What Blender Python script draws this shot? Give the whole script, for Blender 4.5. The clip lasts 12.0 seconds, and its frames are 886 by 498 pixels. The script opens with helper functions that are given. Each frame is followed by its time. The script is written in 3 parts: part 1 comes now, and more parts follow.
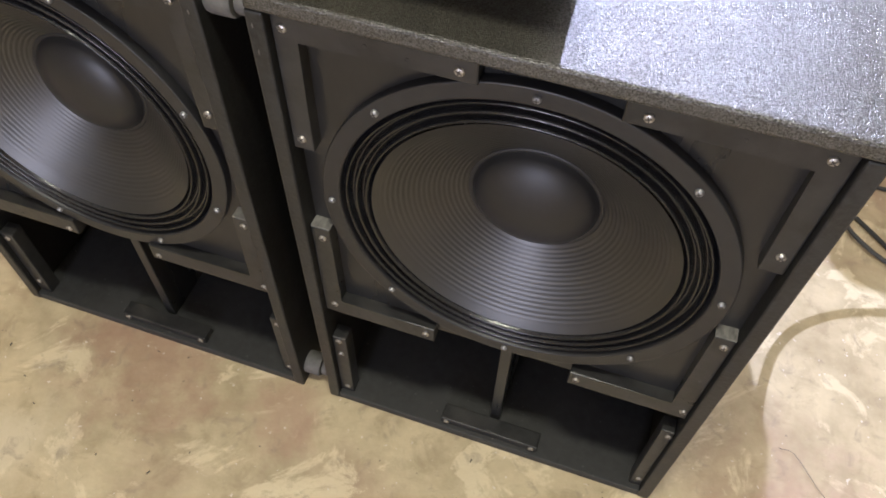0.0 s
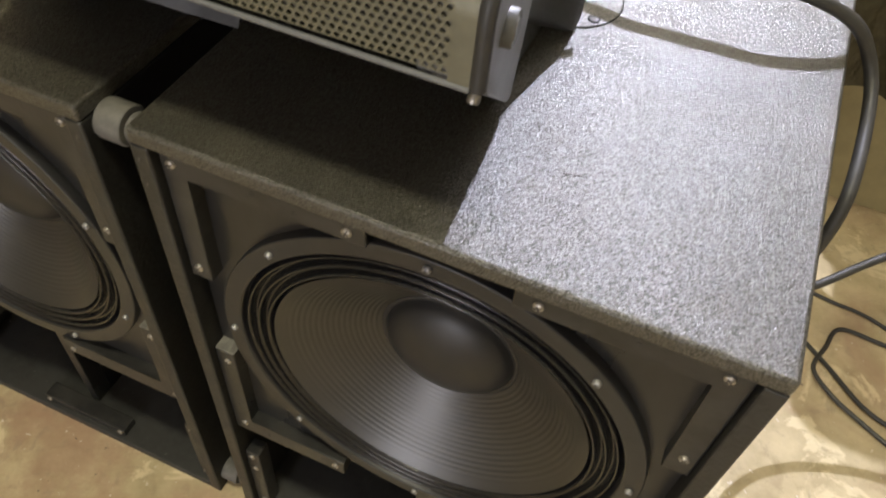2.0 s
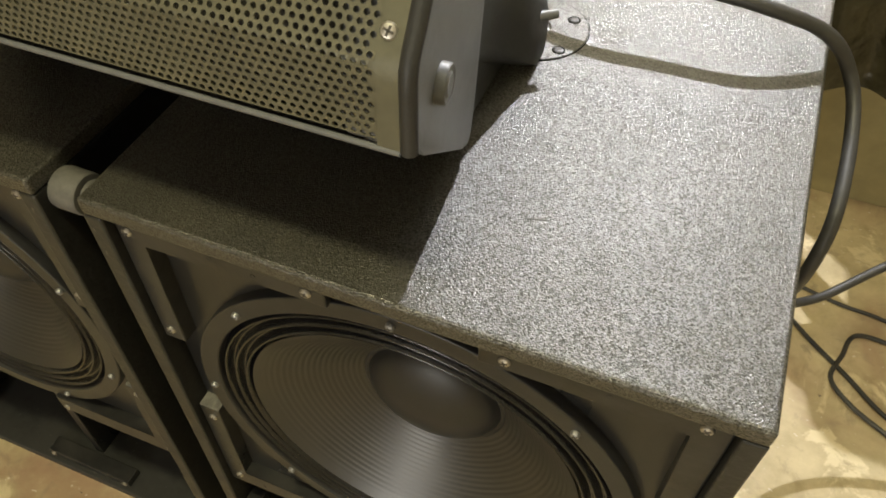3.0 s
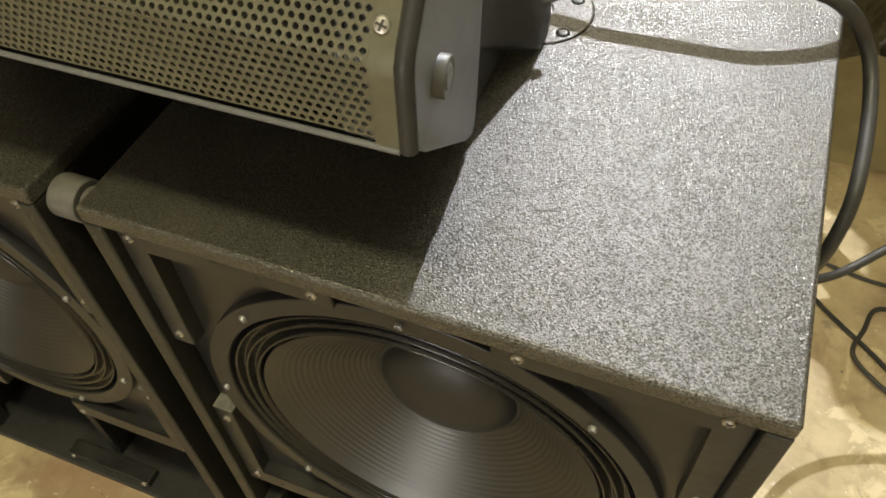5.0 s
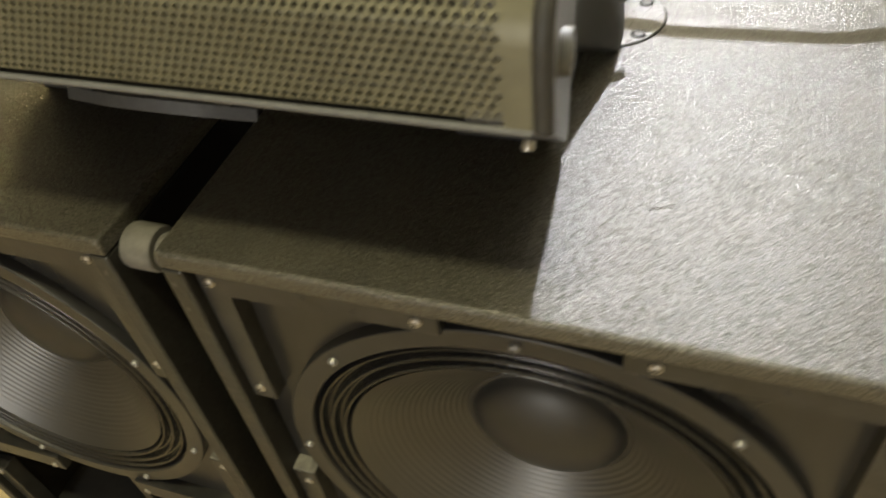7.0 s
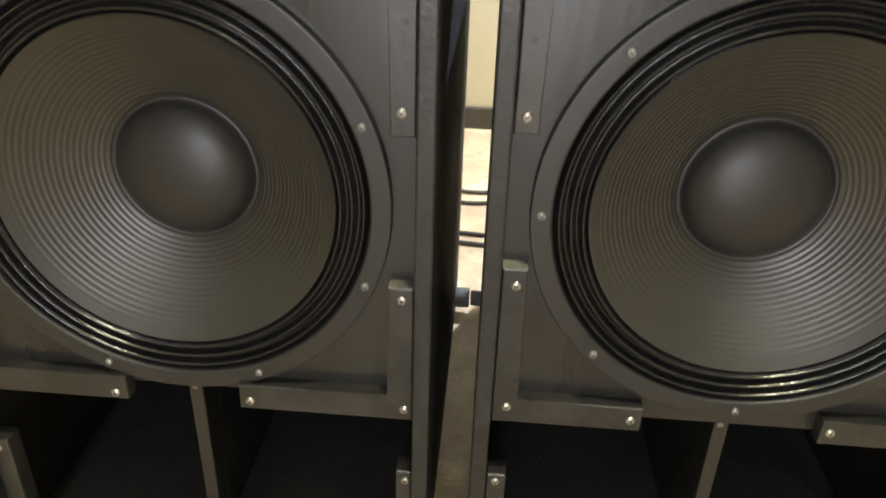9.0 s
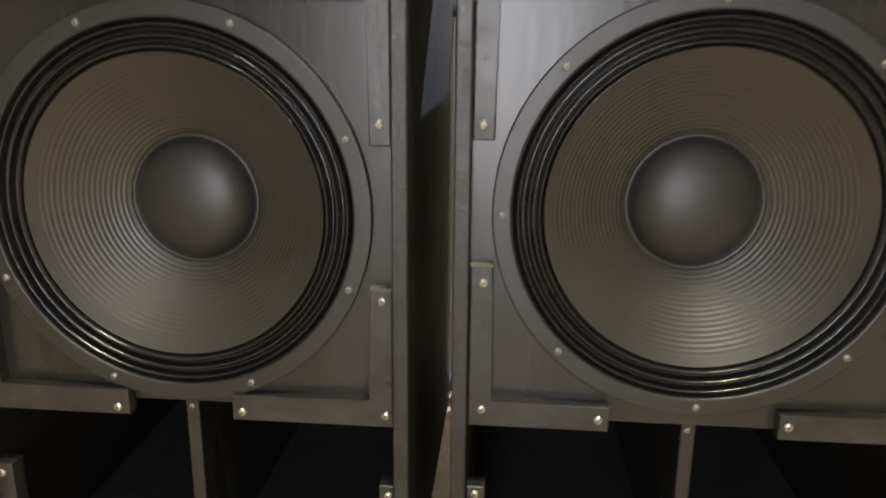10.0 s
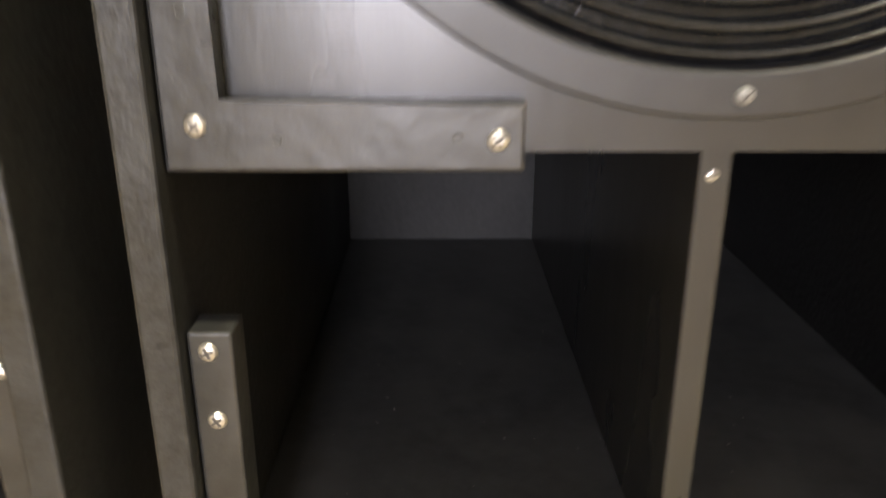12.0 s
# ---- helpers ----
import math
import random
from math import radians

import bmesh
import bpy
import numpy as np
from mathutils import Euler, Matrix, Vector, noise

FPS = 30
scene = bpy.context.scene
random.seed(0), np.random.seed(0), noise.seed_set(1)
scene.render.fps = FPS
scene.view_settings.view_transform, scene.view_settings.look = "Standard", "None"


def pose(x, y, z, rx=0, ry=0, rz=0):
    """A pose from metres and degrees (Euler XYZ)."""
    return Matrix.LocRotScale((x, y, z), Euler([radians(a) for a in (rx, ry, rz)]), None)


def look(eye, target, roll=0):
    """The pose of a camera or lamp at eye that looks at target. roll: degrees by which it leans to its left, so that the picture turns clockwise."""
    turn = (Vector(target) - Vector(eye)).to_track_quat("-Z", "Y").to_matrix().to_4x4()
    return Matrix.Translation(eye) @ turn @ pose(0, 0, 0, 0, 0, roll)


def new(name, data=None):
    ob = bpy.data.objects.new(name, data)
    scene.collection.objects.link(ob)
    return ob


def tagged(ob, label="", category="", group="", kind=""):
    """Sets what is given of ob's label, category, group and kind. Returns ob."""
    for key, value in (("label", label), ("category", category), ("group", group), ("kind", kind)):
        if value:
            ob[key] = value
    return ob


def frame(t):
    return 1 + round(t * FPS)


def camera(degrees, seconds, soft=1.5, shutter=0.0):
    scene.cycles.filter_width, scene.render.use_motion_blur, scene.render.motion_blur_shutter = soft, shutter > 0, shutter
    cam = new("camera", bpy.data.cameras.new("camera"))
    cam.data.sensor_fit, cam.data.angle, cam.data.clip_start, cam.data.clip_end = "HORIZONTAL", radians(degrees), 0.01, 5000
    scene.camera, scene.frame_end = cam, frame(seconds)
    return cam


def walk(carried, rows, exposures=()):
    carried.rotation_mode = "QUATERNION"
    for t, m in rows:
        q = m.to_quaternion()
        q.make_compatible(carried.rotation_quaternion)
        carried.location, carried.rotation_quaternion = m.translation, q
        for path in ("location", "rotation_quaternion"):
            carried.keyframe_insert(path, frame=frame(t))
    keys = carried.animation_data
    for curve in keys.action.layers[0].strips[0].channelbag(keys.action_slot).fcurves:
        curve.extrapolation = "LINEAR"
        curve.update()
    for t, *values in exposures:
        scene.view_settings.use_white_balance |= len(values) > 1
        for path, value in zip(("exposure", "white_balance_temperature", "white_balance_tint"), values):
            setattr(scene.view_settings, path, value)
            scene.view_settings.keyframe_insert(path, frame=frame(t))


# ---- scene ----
cam = camera(60.1, 12.0, soft=1.8, shutter=0.4)
PATH = [
    (0, (0.34, -0.479, 1.208), (-0.006, 0.639, -0.414), 2.00),
    (0.5, (0.341, -0.479, 1.211), (0.006, 0.649, -0.407), 3.10),
    (1, (0.333, -0.482, 1.214), (0.003, 0.659, -0.395), 4.20),
    (1.5, (0.366, -0.423, 1.225), (0.011, 0.758, -0.35), 6.40),
    (2, (0.4, -0.342, 1.232), (-0.012, 0.874, -0.302), 6.30),
    (2.5, (0.424, -0.298, 1.243), (-0.033, 0.925, -0.272), 3.10),
    (3, (0.43, -0.287, 1.24), (-0.048, 0.924, -0.278), 0.70),
    (5, (0.428, -0.269, 1.234), (-0.071, 0.898, -0.312), -2.70),
    (5.5, (0.429, -0.27, 1.235), (-0.082, 0.894, -0.309), -3.60),
    (6, (0.43, -0.273, 1.235), (-0.102, 0.9, -0.295), -4.90),
    (6.5, (0.43, -0.275, 1.238), (-0.13, 0.911, -0.272), -6.20),
    (6.8, (0.41, -0.275, 1.212), (-0.192, 0.967, -0.236), -7.60),
    (7, (0.363, -0.289, 1.179), (-0.2173, 0.9912, -0.2545), -8.79),
    (7.3, (0.267, -0.3413, 1.124), (-0.2388, 0.9872, -0.2838), -9.57),
    (7.5, (0.2, -0.3889, 1.101), (-0.2296, 0.9764, -0.3045), -9.24),
    (7.7, (0.163, -0.427, 1.089), (-0.205, 0.964, -0.3), -8.40),
    (9.3, (-0.011, -0.678, 0.721), (-0.091, 1.149, -0.089), 2.40),
    (9.5, (-0.0104, -0.7007, 0.6601), (-0.0853, 1.17, -0.0567), 2.25),
    (10, (0.0575, -0.7966, 0.703), (-0.107, 1.1295, 0.186), 0.56),
    (10.5, (0.0833, -0.8445, 0.8033), (-0.0376, 1.061, 0.2007), 0.15),
    (11, (0.142, -0.742, 0.662), (0.012, 1.183, 0.142), 0.05),
    (11.2, (0.157, -0.674, 0.575), (0.048, 1.265, 0.096), -0.50),
    (11.5, (0.1724, -0.5379, 0.503), (0.0992, 1.374, -0.0861), -0.44),
    (11.6, (0.179, -0.491, 0.466), (0.096, 1.416, -0.131), -0.90),
    (11.8, (0.177, -0.403, 0.396), (0.085, 1.51, -0.182), -0.80),
    (12, (0.142, -0.326, 0.357), (0.15, 1.561, -0.306), 0.0),
]
EXPOSURES = [
    (0, 0.17, 5400, 12), (1.0, 0.12, 5400, 11), (1.6, 0.06, 5700, 8), (2.2, -0.1, 6300, 2), (3.0, -0.17, 6900, -5), (6.6, -0.17, 6900, -5),
    (7.2, 0.07, 7100, -5), (7.7, 0.08, 7800, -11), (9.3, 0.57, 5850, 2), (10.0, 0.55, 6000, 3), (10.5, 0.48, 6050, -1), (11.0, 0.63, 5900, 5), (11.5, 0.57, 6000, 4), (11.8, 0.7, 6000, 7), (12, 1.62, 6000, 7)]
walk(cam, [(t, look(eye, target, roll)) for t, eye, target, roll in PATH], EXPOSURES)

# ---- light ----
FRONT_LAMP = 36.0
BACK_LAMP = 190.0
WARM_LAMP = 13.0
FRONT_FILL = 80.0
X0, X1, Y0, Y1, HIGH = -4.2, 3.6, -4.2, 3.0, 3.4
world = bpy.data.worlds.new("world")
world.use_nodes = True
world.node_tree.nodes["Background"].inputs[0].default_value = (1.0, 0.93, 0.8, 1)
world.node_tree.nodes["Background"].inputs[1].default_value = 0.008
scene.world = world


def lamp(name, kind, energy, color, at, target, **size):
    data = bpy.data.lights.new(name, kind)
    data.energy, data.color = energy, color
    for key, value in size.items():
        if key == "size":
            data.size = value
        elif key == "size_y":
            data.size_y = value
        elif key == "shape":
            data.shape = value
        elif key == "radius":
            data.shadow_soft_size = value
    ob = new(name, data)
    ob.matrix_world = look(at, target)
    return ob


lamp("ceiling_tube_light", "AREA", FRONT_LAMP, (1.0, 0.87, 0.59), (0.27, -0.40, 2.70), (0.27, -0.40, 0),
     shape="RECTANGLE", size=0.44, size_y=0.16)
lamp("bulb_light", "POINT", BACK_LAMP, (0.885, 0.84, 0.99), (0.30, 1.45, 1.90), (0.30, 1.45, 0), radius=0.010)
lamp("warm_bulb_light", "POINT", WARM_LAMP, (1.0, 0.76, 0.38), (-1.75, 1.45, 1.45), (-1.75, 1.45, 0), radius=0.03)
# Unseen fill added in front for the cabinet highlights and the port inside.
lamp("front_fill_light", "AREA", FRONT_FILL, (1.0, 0.90, 0.93), (-0.05, Y0 - 0.04, 1.02), (-0.05, 0, 1.02), shape="RECTANGLE", size=0.72, size_y=1.98)


# ---- materials ----
def material(name, color, rough=0.5, metal=0.0, vary=0.25, scale=30.0, bump=0.0, bump_scale=200.0, spec=0.5,
             second=None, second_scale=4.0, coat=0.0, stretch=(1, 1, 1), rough_vary=0.1, dots=None, pebbles=0.0, glints=0.0):
    """A procedural surface: colour varied at two scales, roughness varied, fine bump."""
    m = bpy.data.materials.new(name)
    m.use_nodes = True
    nt = m.node_tree
    n, l = nt.nodes, nt.links
    b = n["Principled BSDF"]
    tc = n.new("ShaderNodeTexCoord")
    mp = n.new("ShaderNodeMapping")
    mp.inputs["Scale"].default_value = stretch
    l.new(tc.outputs["Object"], mp.inputs["Vector"])

    def tex(s, detail=5, r=0.6):
        t = n.new("ShaderNodeTexNoise")
        t.inputs["Scale"].default_value, t.inputs["Detail"].default_value = s, detail
        t.inputs["Roughness"].default_value = r
        l.new(mp.outputs[0], t.inputs["Vector"])
        return t

    def mix(kind, fac, a, c):
        x = n.new("ShaderNodeMix")
        x.data_type, x.blend_type = "RGBA", kind
        for k, v in ((0, fac), (6, a), (7, c)):
            if hasattr(v, "is_linked"):
                l.new(v, x.inputs[k])
            else:
                x.inputs[k].default_value = v
        return x.outputs[2]

    def ramp(src, a, c, va=0.0, vc=1.0):
        r = n.new("ShaderNodeMapRange")
        for k, v in enumerate((a, c, va, vc)):
            r.inputs[k + 1].default_value = v
        l.new(src, r.inputs[0])
        return r.outputs[0]

    fine, broad = tex(scale), tex(second_scale, 4)
    lo = tuple(c * (1 - vary) for c in color) + (1,)
    hi = tuple(min(1, c * (1 + vary)) for c in color) + (1,)
    col = mix("MIX", ramp(fine.outputs[0], 0.3, 0.7), lo, hi)
    if second:
        col = mix("MIX", ramp(broad.outputs[0], 0.47, 0.66), col, (*second, 1))
    if dots:
        d = tex(dots[1], 2)
        col = mix("MIX", ramp(d.outputs[0], dots[2], dots[2] + 0.04), col, (*dots[0], 1))
    l.new(col, b.inputs["Base Color"])
    l.new(ramp(broad.outputs[0], 0.3, 0.7, max(0.03, rough - rough_vary), min(1, rough + rough_vary)), b.inputs["Roughness"])
    b.inputs["Metallic"].default_value = metal
    b.inputs["Specular IOR Level"].default_value = spec
    b.inputs["Coat Weight"].default_value = coat
    if glints:
        g = n.new("ShaderNodeTexVoronoi")
        g.inputs["Scale"].default_value = glints
        l.new(mp.outputs[0], g.inputs["Vector"])
        gray = n.new("ShaderNodeSeparateColor")
        l.new(g.outputs["Color"], gray.inputs[0])
        l.new(ramp(gray.outputs[0], 0.15, 0.85, 0.35 * spec, 1.75 * spec), b.inputs["Specular IOR Level"])
    if bump:
        t = tex(bump_scale, 3, 0.55)
        bp = n.new("ShaderNodeBump")
        bp.inputs["Strength"].default_value = 1.0
        bp.inputs["Distance"].default_value = bump
        high = t.outputs[0]
        if pebbles:
            v = n.new("ShaderNodeTexVoronoi")
            v.feature = "SMOOTH_F1"
            v.inputs["Scale"].default_value = pebbles
            v.inputs["Smoothness"].default_value = 0.4
            l.new(mp.outputs[0], v.inputs["Vector"])
            add = n.new("ShaderNodeMath")
            add.operation = "MULTIPLY_ADD"
            add.inputs[1].default_value = -0.9
            l.new(v.outputs["Distance"], add.inputs[0])
            l.new(high, add.inputs[2])
            high = add.outputs[0]
        l.new(high, bp.inputs["Height"])
        l.new(bp.outputs[0], b.inputs["Normal"])
    return m


TEXTURED = material("textured_black_coating", (0.033, 0.031, 0.024), 0.32, vary=0.8, scale=520, bump=0.00046, bump_scale=600, pebbles=760, spec=0.85, glints=880,
                    second=(0.046, 0.042, 0.031), rough_vary=0.05)
PAINT = material("black_wood_paint", (0.018, 0.018, 0.0175), 0.29, vary=0.3, scale=45, bump=0.00022, bump_scale=80, stretch=(1, 1, 0.25),
                 second=(0.022, 0.0215, 0.021), second_scale=7, rough_vary=0.05)
BATTEN = material("black_batten_paint", (0.020, 0.020, 0.0195), 0.36, vary=0.35, scale=60, bump=0.00045, bump_scale=75,
                  second=(0.036, 0.034, 0.031), second_scale=14)
ROUGH_PAINT = material("lumpy_black_paint", (0.019, 0.019, 0.0186), 0.40, vary=0.5, scale=150, bump=0.0005, bump_scale=170, second=(0.028, 0.028, 0.0265), second_scale=30, spec=0.4)
# Matt black with pale specks, lighter than the side material.
INNER = material("specked_black_inside", (0.023, 0.0232, 0.0222), 0.62, vary=0.3, scale=70, bump=0.0002, bump_scale=160, second=(0.029, 0.0288, 0.027), second_scale=9, dots=((0.20, 0.19, 0.17), 160.0, 0.73))
SIDE = material("matt_black_side", (0.010, 0.010, 0.0098), 0.62, vary=0.4, scale=120, bump=0.0006, bump_scale=160, spec=0.35)
EDGE = material("worn_black_edge", (0.040, 0.039, 0.036), 0.6, vary=0.4, scale=120, bump=0.0006, bump_scale=220)
END_GRAIN = material("scuffed_end_grain", (0.13, 0.125, 0.112), 0.6, vary=0.5, scale=160, bump=0.0006, bump_scale=260, stretch=(1, 0.4, 1))
FLANGE = material("cast_frame_black", (0.017, 0.017, 0.018), 0.38, vary=0.15, scale=80, bump=0.0001, bump_scale=600)
RUBBER = material("glossy_surround", (0.010, 0.010, 0.011), 0.16, vary=0.3, scale=60, spec=0.6, bump=0.0005, bump_scale=240, rough_vary=0.05)
CONE = material("black_paper_cone", (0.0115, 0.0114, 0.0113), 0.40, vary=0.12, scale=90, spec=0.92, bump=0.0001, bump_scale=500, second=(0.0130, 0.0129, 0.0127), second_scale=9, rough_vary=0.02)
CAP = material("dust_cap_felt", (0.015, 0.015, 0.015), 0.44, vary=0.1, scale=120, bump=0.00005, bump_scale=900)
BOLT_GREY = material("dull_grey_bolt", (0.30, 0.30, 0.30), 0.48, metal=0.7, vary=0.3, scale=300)
ZINC = material("zinc_screw", (0.46, 0.44, 0.40), 0.36, metal=0.9, vary=0.3, scale=300)
GAP_SHADE = material("gap_shade", (0.006, 0.006, 0.006), 0.9, spec=0.1)
# Dark tone for recess shade on screw heads, also for scratch and crumbs.
SLOT = material("recess_shade_and_marks", (0.05, 0.045, 0.04), 0.6)
FOOT = material("grey_rubber_foot", (0.11, 0.105, 0.095), 0.75, vary=0.25, scale=90, bump=0.0003, bump_scale=200)
GRILLE = material("dark_steel_grille", (0.125, 0.120, 0.086), 0.42, metal=0.30, vary=0.12, scale=50, bump=0.0001, bump_scale=500)
SHELL = material("grey_plastic_shell", (0.12, 0.123, 0.13), 0.42, vary=0.1, scale=150, bump=0.0002, bump_scale=700)
DARKSHELL = material("black_plastic_shell", (0.022, 0.022, 0.023), 0.5, vary=0.1, scale=150, bump=0.0003, bump_scale=600)
FOAM = material("grille_inside", (0.055, 0.052, 0.034), 0.8, vary=0.2, scale=60)
CABLE = material("black_cable_jacket", (0.030, 0.029, 0.027), 0.5, vary=0.2, scale=90, bump=0.0002, bump_scale=300)
BAG = material("black_plastic_sheet", (0.065, 0.056, 0.030), 0.20, vary=0.3, scale=30, bump=0.010, bump_scale=20, spec=0.7)


def concrete():
    """Worn beige concrete: broad pinkish and brown stains, pale scuffs, pits and specks."""
    m = bpy.data.materials.new("stained_concrete")
    m.use_nodes = True
    n, l = m.node_tree.nodes, m.node_tree.links
    b = n["Principled BSDF"]
    tc = n.new("ShaderNodeTexCoord")

    def tex(scale, detail, distort=0.0):
        t = n.new("ShaderNodeTexNoise")
        t.inputs["Scale"].default_value, t.inputs["Detail"].default_value, t.inputs["Distortion"].default_value = scale, detail, distort
        t.inputs["Roughness"].default_value = 0.65
        l.new(tc.outputs["Object"], t.inputs["Vector"])
        return t.outputs[0]

    def ramp(src, a, c, va=0.0, vc=1.0):
        r = n.new("ShaderNodeMapRange")
        for k, v in enumerate((a, c, va, vc)):
            r.inputs[k + 1].default_value = v
        l.new(src, r.inputs[0])
        return r.outputs[0]

    def over(fac, below, color):
        x = n.new("ShaderNodeMix")
        x.data_type = "RGBA"
        l.new(fac, x.inputs[0])
        if isinstance(below, tuple):
            x.inputs[6].default_value = (*below, 1)
        else:
            l.new(below, x.inputs[6])
        x.inputs[7].default_value = (*color, 1)
        return x.outputs[2]

    col = over(ramp(tex(9.0, 6), 0.35, 0.65), (0.40, 0.325, 0.190), (0.58, 0.485, 0.300))
    col = over(ramp(tex(2.3, 5, 0.6), 0.50, 0.68, 0, 0.85), col, (0.33, 0.21, 0.14))
    col = over(ramp(tex(5.5, 7, 1.2), 0.55, 0.60, 0, 0.80), col, (0.70, 0.60, 0.39))
    col = over(ramp(tex(15.0, 6, 0.75), 0.55, 0.68, 0, 0.5), col, (0.30, 0.23, 0.13))
    for at, wide, tint, much in (((-0.31, -0.05, 0), 0.17, (0.33, 0.19, 0.13), 0.55), ((-0.05, -0.05, 0), 0.09, (0.38, 0.23, 0.16), 0.5),
                                 ((-0.45, -0.25, 0), 0.10, (0.62, 0.54, 0.37), 0.7), ((0.85, 0.05, 0), 0.14, (0.52, 0.36, 0.27), 0.5)):
        far = n.new("ShaderNodeVectorMath")
        far.operation = "DISTANCE"
        far.inputs[1].default_value = at
        l.new(tc.outputs["Object"], far.inputs[0])
        rag = n.new("ShaderNodeMath")
        rag.operation = "MULTIPLY_ADD"
        rag.inputs[1].default_value = wide * 2.4
        l.new(tex(13.0, 7), rag.inputs[0])
        l.new(far.outputs["Value"], rag.inputs[2])
        col = over(ramp(rag.outputs[0], wide * 1.45, wide * 2.1, much, 0), col, tint)
    col = over(ramp(tex(24.0, 6, 0.8), 0.58, 0.70, 0, 0.55), col, (0.27, 0.21, 0.15))
    col = over(ramp(tex(70.0, 2), 0.69, 0.73, 0, 0.8), col, (0.70, 0.64, 0.54))
    col = over(ramp(tex(46.0, 3), 0.70, 0.74, 0, 0.9), col, (0.13, 0.10, 0.08))
    l.new(col, b.inputs["Base Color"])
    l.new(ramp(tex(4.0, 5), 0.3, 0.7, 0.34, 0.62), b.inputs["Roughness"])
    bp = n.new("ShaderNodeBump")
    bp.inputs["Distance"].default_value = 0.0012
    l.new(tex(48.0, 6), bp.inputs["Height"])
    l.new(bp.outputs[0], b.inputs["Normal"])
    return m


CONCRETE = concrete()
WALL = material("cream_wall_paint", (0.55, 0.50, 0.34), 0.6, vary=0.04, scale=8, bump=0.0006, bump_scale=160)
CEILING = material("white_ceiling_paint", (0.76, 0.74, 0.68), 0.8, vary=0.04, scale=10)
TRIM = material("brown_trim", (0.20, 0.15, 0.10), 0.5, vary=0.2, scale=20)
BASE_DARK = material("dark_brown_baseboard_paint", (0.045, 0.038, 0.028), 0.5, vary=0.2, scale=20)
BOARD = material("olive_brown_board", (0.27, 0.225, 0.105), 0.6, vary=0.15, scale=15)


# ---- mesh tools ----
def link_mesh(name, bm, mat, parent=None, label="", smooth=False):
    me = bpy.data.meshes.new(name)
    bmesh.ops.recalc_face_normals(bm, faces=bm.faces)
    bm.to_mesh(me)
    bm.free()
    for m in (mat if isinstance(mat, (list, tuple)) else (mat,)):
        me.materials.append(m)
    if smooth:
        me.shade_smooth()
        me.set_sharp_from_angle(angle=radians(38))
    ob = new(name, me)
    ob.parent = parent
    if label:
        tagged(ob, label)
    return ob


def part(name, bm, mat, parent, label="", smooth=False):
    return link_mesh(name, bm, mat, parent, label, smooth)


def add_box(bm, x0, x1, y0, y1, z0, z1, bevel=0.0, seg=2):
    made = bmesh.ops.create_cube(bm, size=1)["verts"]
    for v in made:
        v.co = Vector(((x0 + x1) / 2 + v.co.x * (x1 - x0), (y0 + y1) / 2 + v.co.y * (y1 - y0), (z0 + z1) / 2 + v.co.z * (z1 - z0)))
    if bevel:
        edges = list({e for v in made for e in v.link_edges})
        bmesh.ops.bevel(bm, geom=edges, offset=bevel, segments=seg, affect="EDGES", profile=0.5)
    return bm


def box(x0, x1, y0, y1, z0, z1, bevel=0.0, seg=2):
    return add_box(bmesh.new(), x0, x1, y0, y1, z0, z1, bevel, seg)


def lathe(profile, segs, place=Matrix()):
    """Turns a profile of (radius, depth) round the y axis; the depth runs along +y."""
    bm = bmesh.new()
    rings = []
    for r, d in profile:
        if r < 1e-6:
            rings.append([bm.verts.new(place @ Vector((0, d, 0)))])
        else:
            rings.append([bm.verts.new(place @ Vector((r * math.cos(2 * math.pi * k / segs), d, r * math.sin(2 * math.pi * k / segs)))) for k in range(segs)])
    for a, b in zip(rings, rings[1:]):
        for k in range(segs):
            j = (k + 1) % segs
            if len(a) == 1:
                bm.faces.new((a[0], b[k], b[j]))
            elif len(b) == 1:
                bm.faces.new((a[k], a[j], b[0]))
            else:
                bm.faces.new((a[k], a[j], b[j], b[k]))
    return bm


def smooth_line(points, steps=8):
    """Points on a smooth line through the given points."""
    p = [Vector(q) for q in points]
    p = [2 * p[0] - p[1]] + p + [2 * p[-1] - p[-2]]
    out = []
    for i in range(1, len(p) - 2):
        for k in range(steps):
            t = k / steps
            out.append(0.5 * (2 * p[i] + (p[i + 1] - p[i - 1]) * t + (2 * p[i - 1] - 5 * p[i] + 4 * p[i + 1] - p[i + 2]) * t * t
                              + (3 * p[i] - p[i - 1] - 3 * p[i + 1] + p[i + 2]) * t ** 3))
    return out + [p[-2]]


def tube(points, radius, segs=12, steps=8):
    line = smooth_line(points, steps)
    bm = bmesh.new()
    rings, side = [], Vector((0.3, 0.2, 1)).normalized()
    for i, q in enumerate(line):
        d = (line[min(i + 1, len(line) - 1)] - line[max(i - 1, 0)]).normalized()
        side = (side - d * side.dot(d)).normalized()
        up = d.cross(side)
        rings.append([bm.verts.new(q + radius * (math.cos(2 * math.pi * k / segs) * side + math.sin(2 * math.pi * k / segs) * up)) for k in range(segs)])
    for a, b in zip(rings, rings[1:]):
        for k in range(segs):
            bm.faces.new((a[k], a[(k + 1) % segs], b[(k + 1) % segs], b[k]))
    bm.faces.new(rings[0])
    bm.faces.new(rings[-1])
    return bm


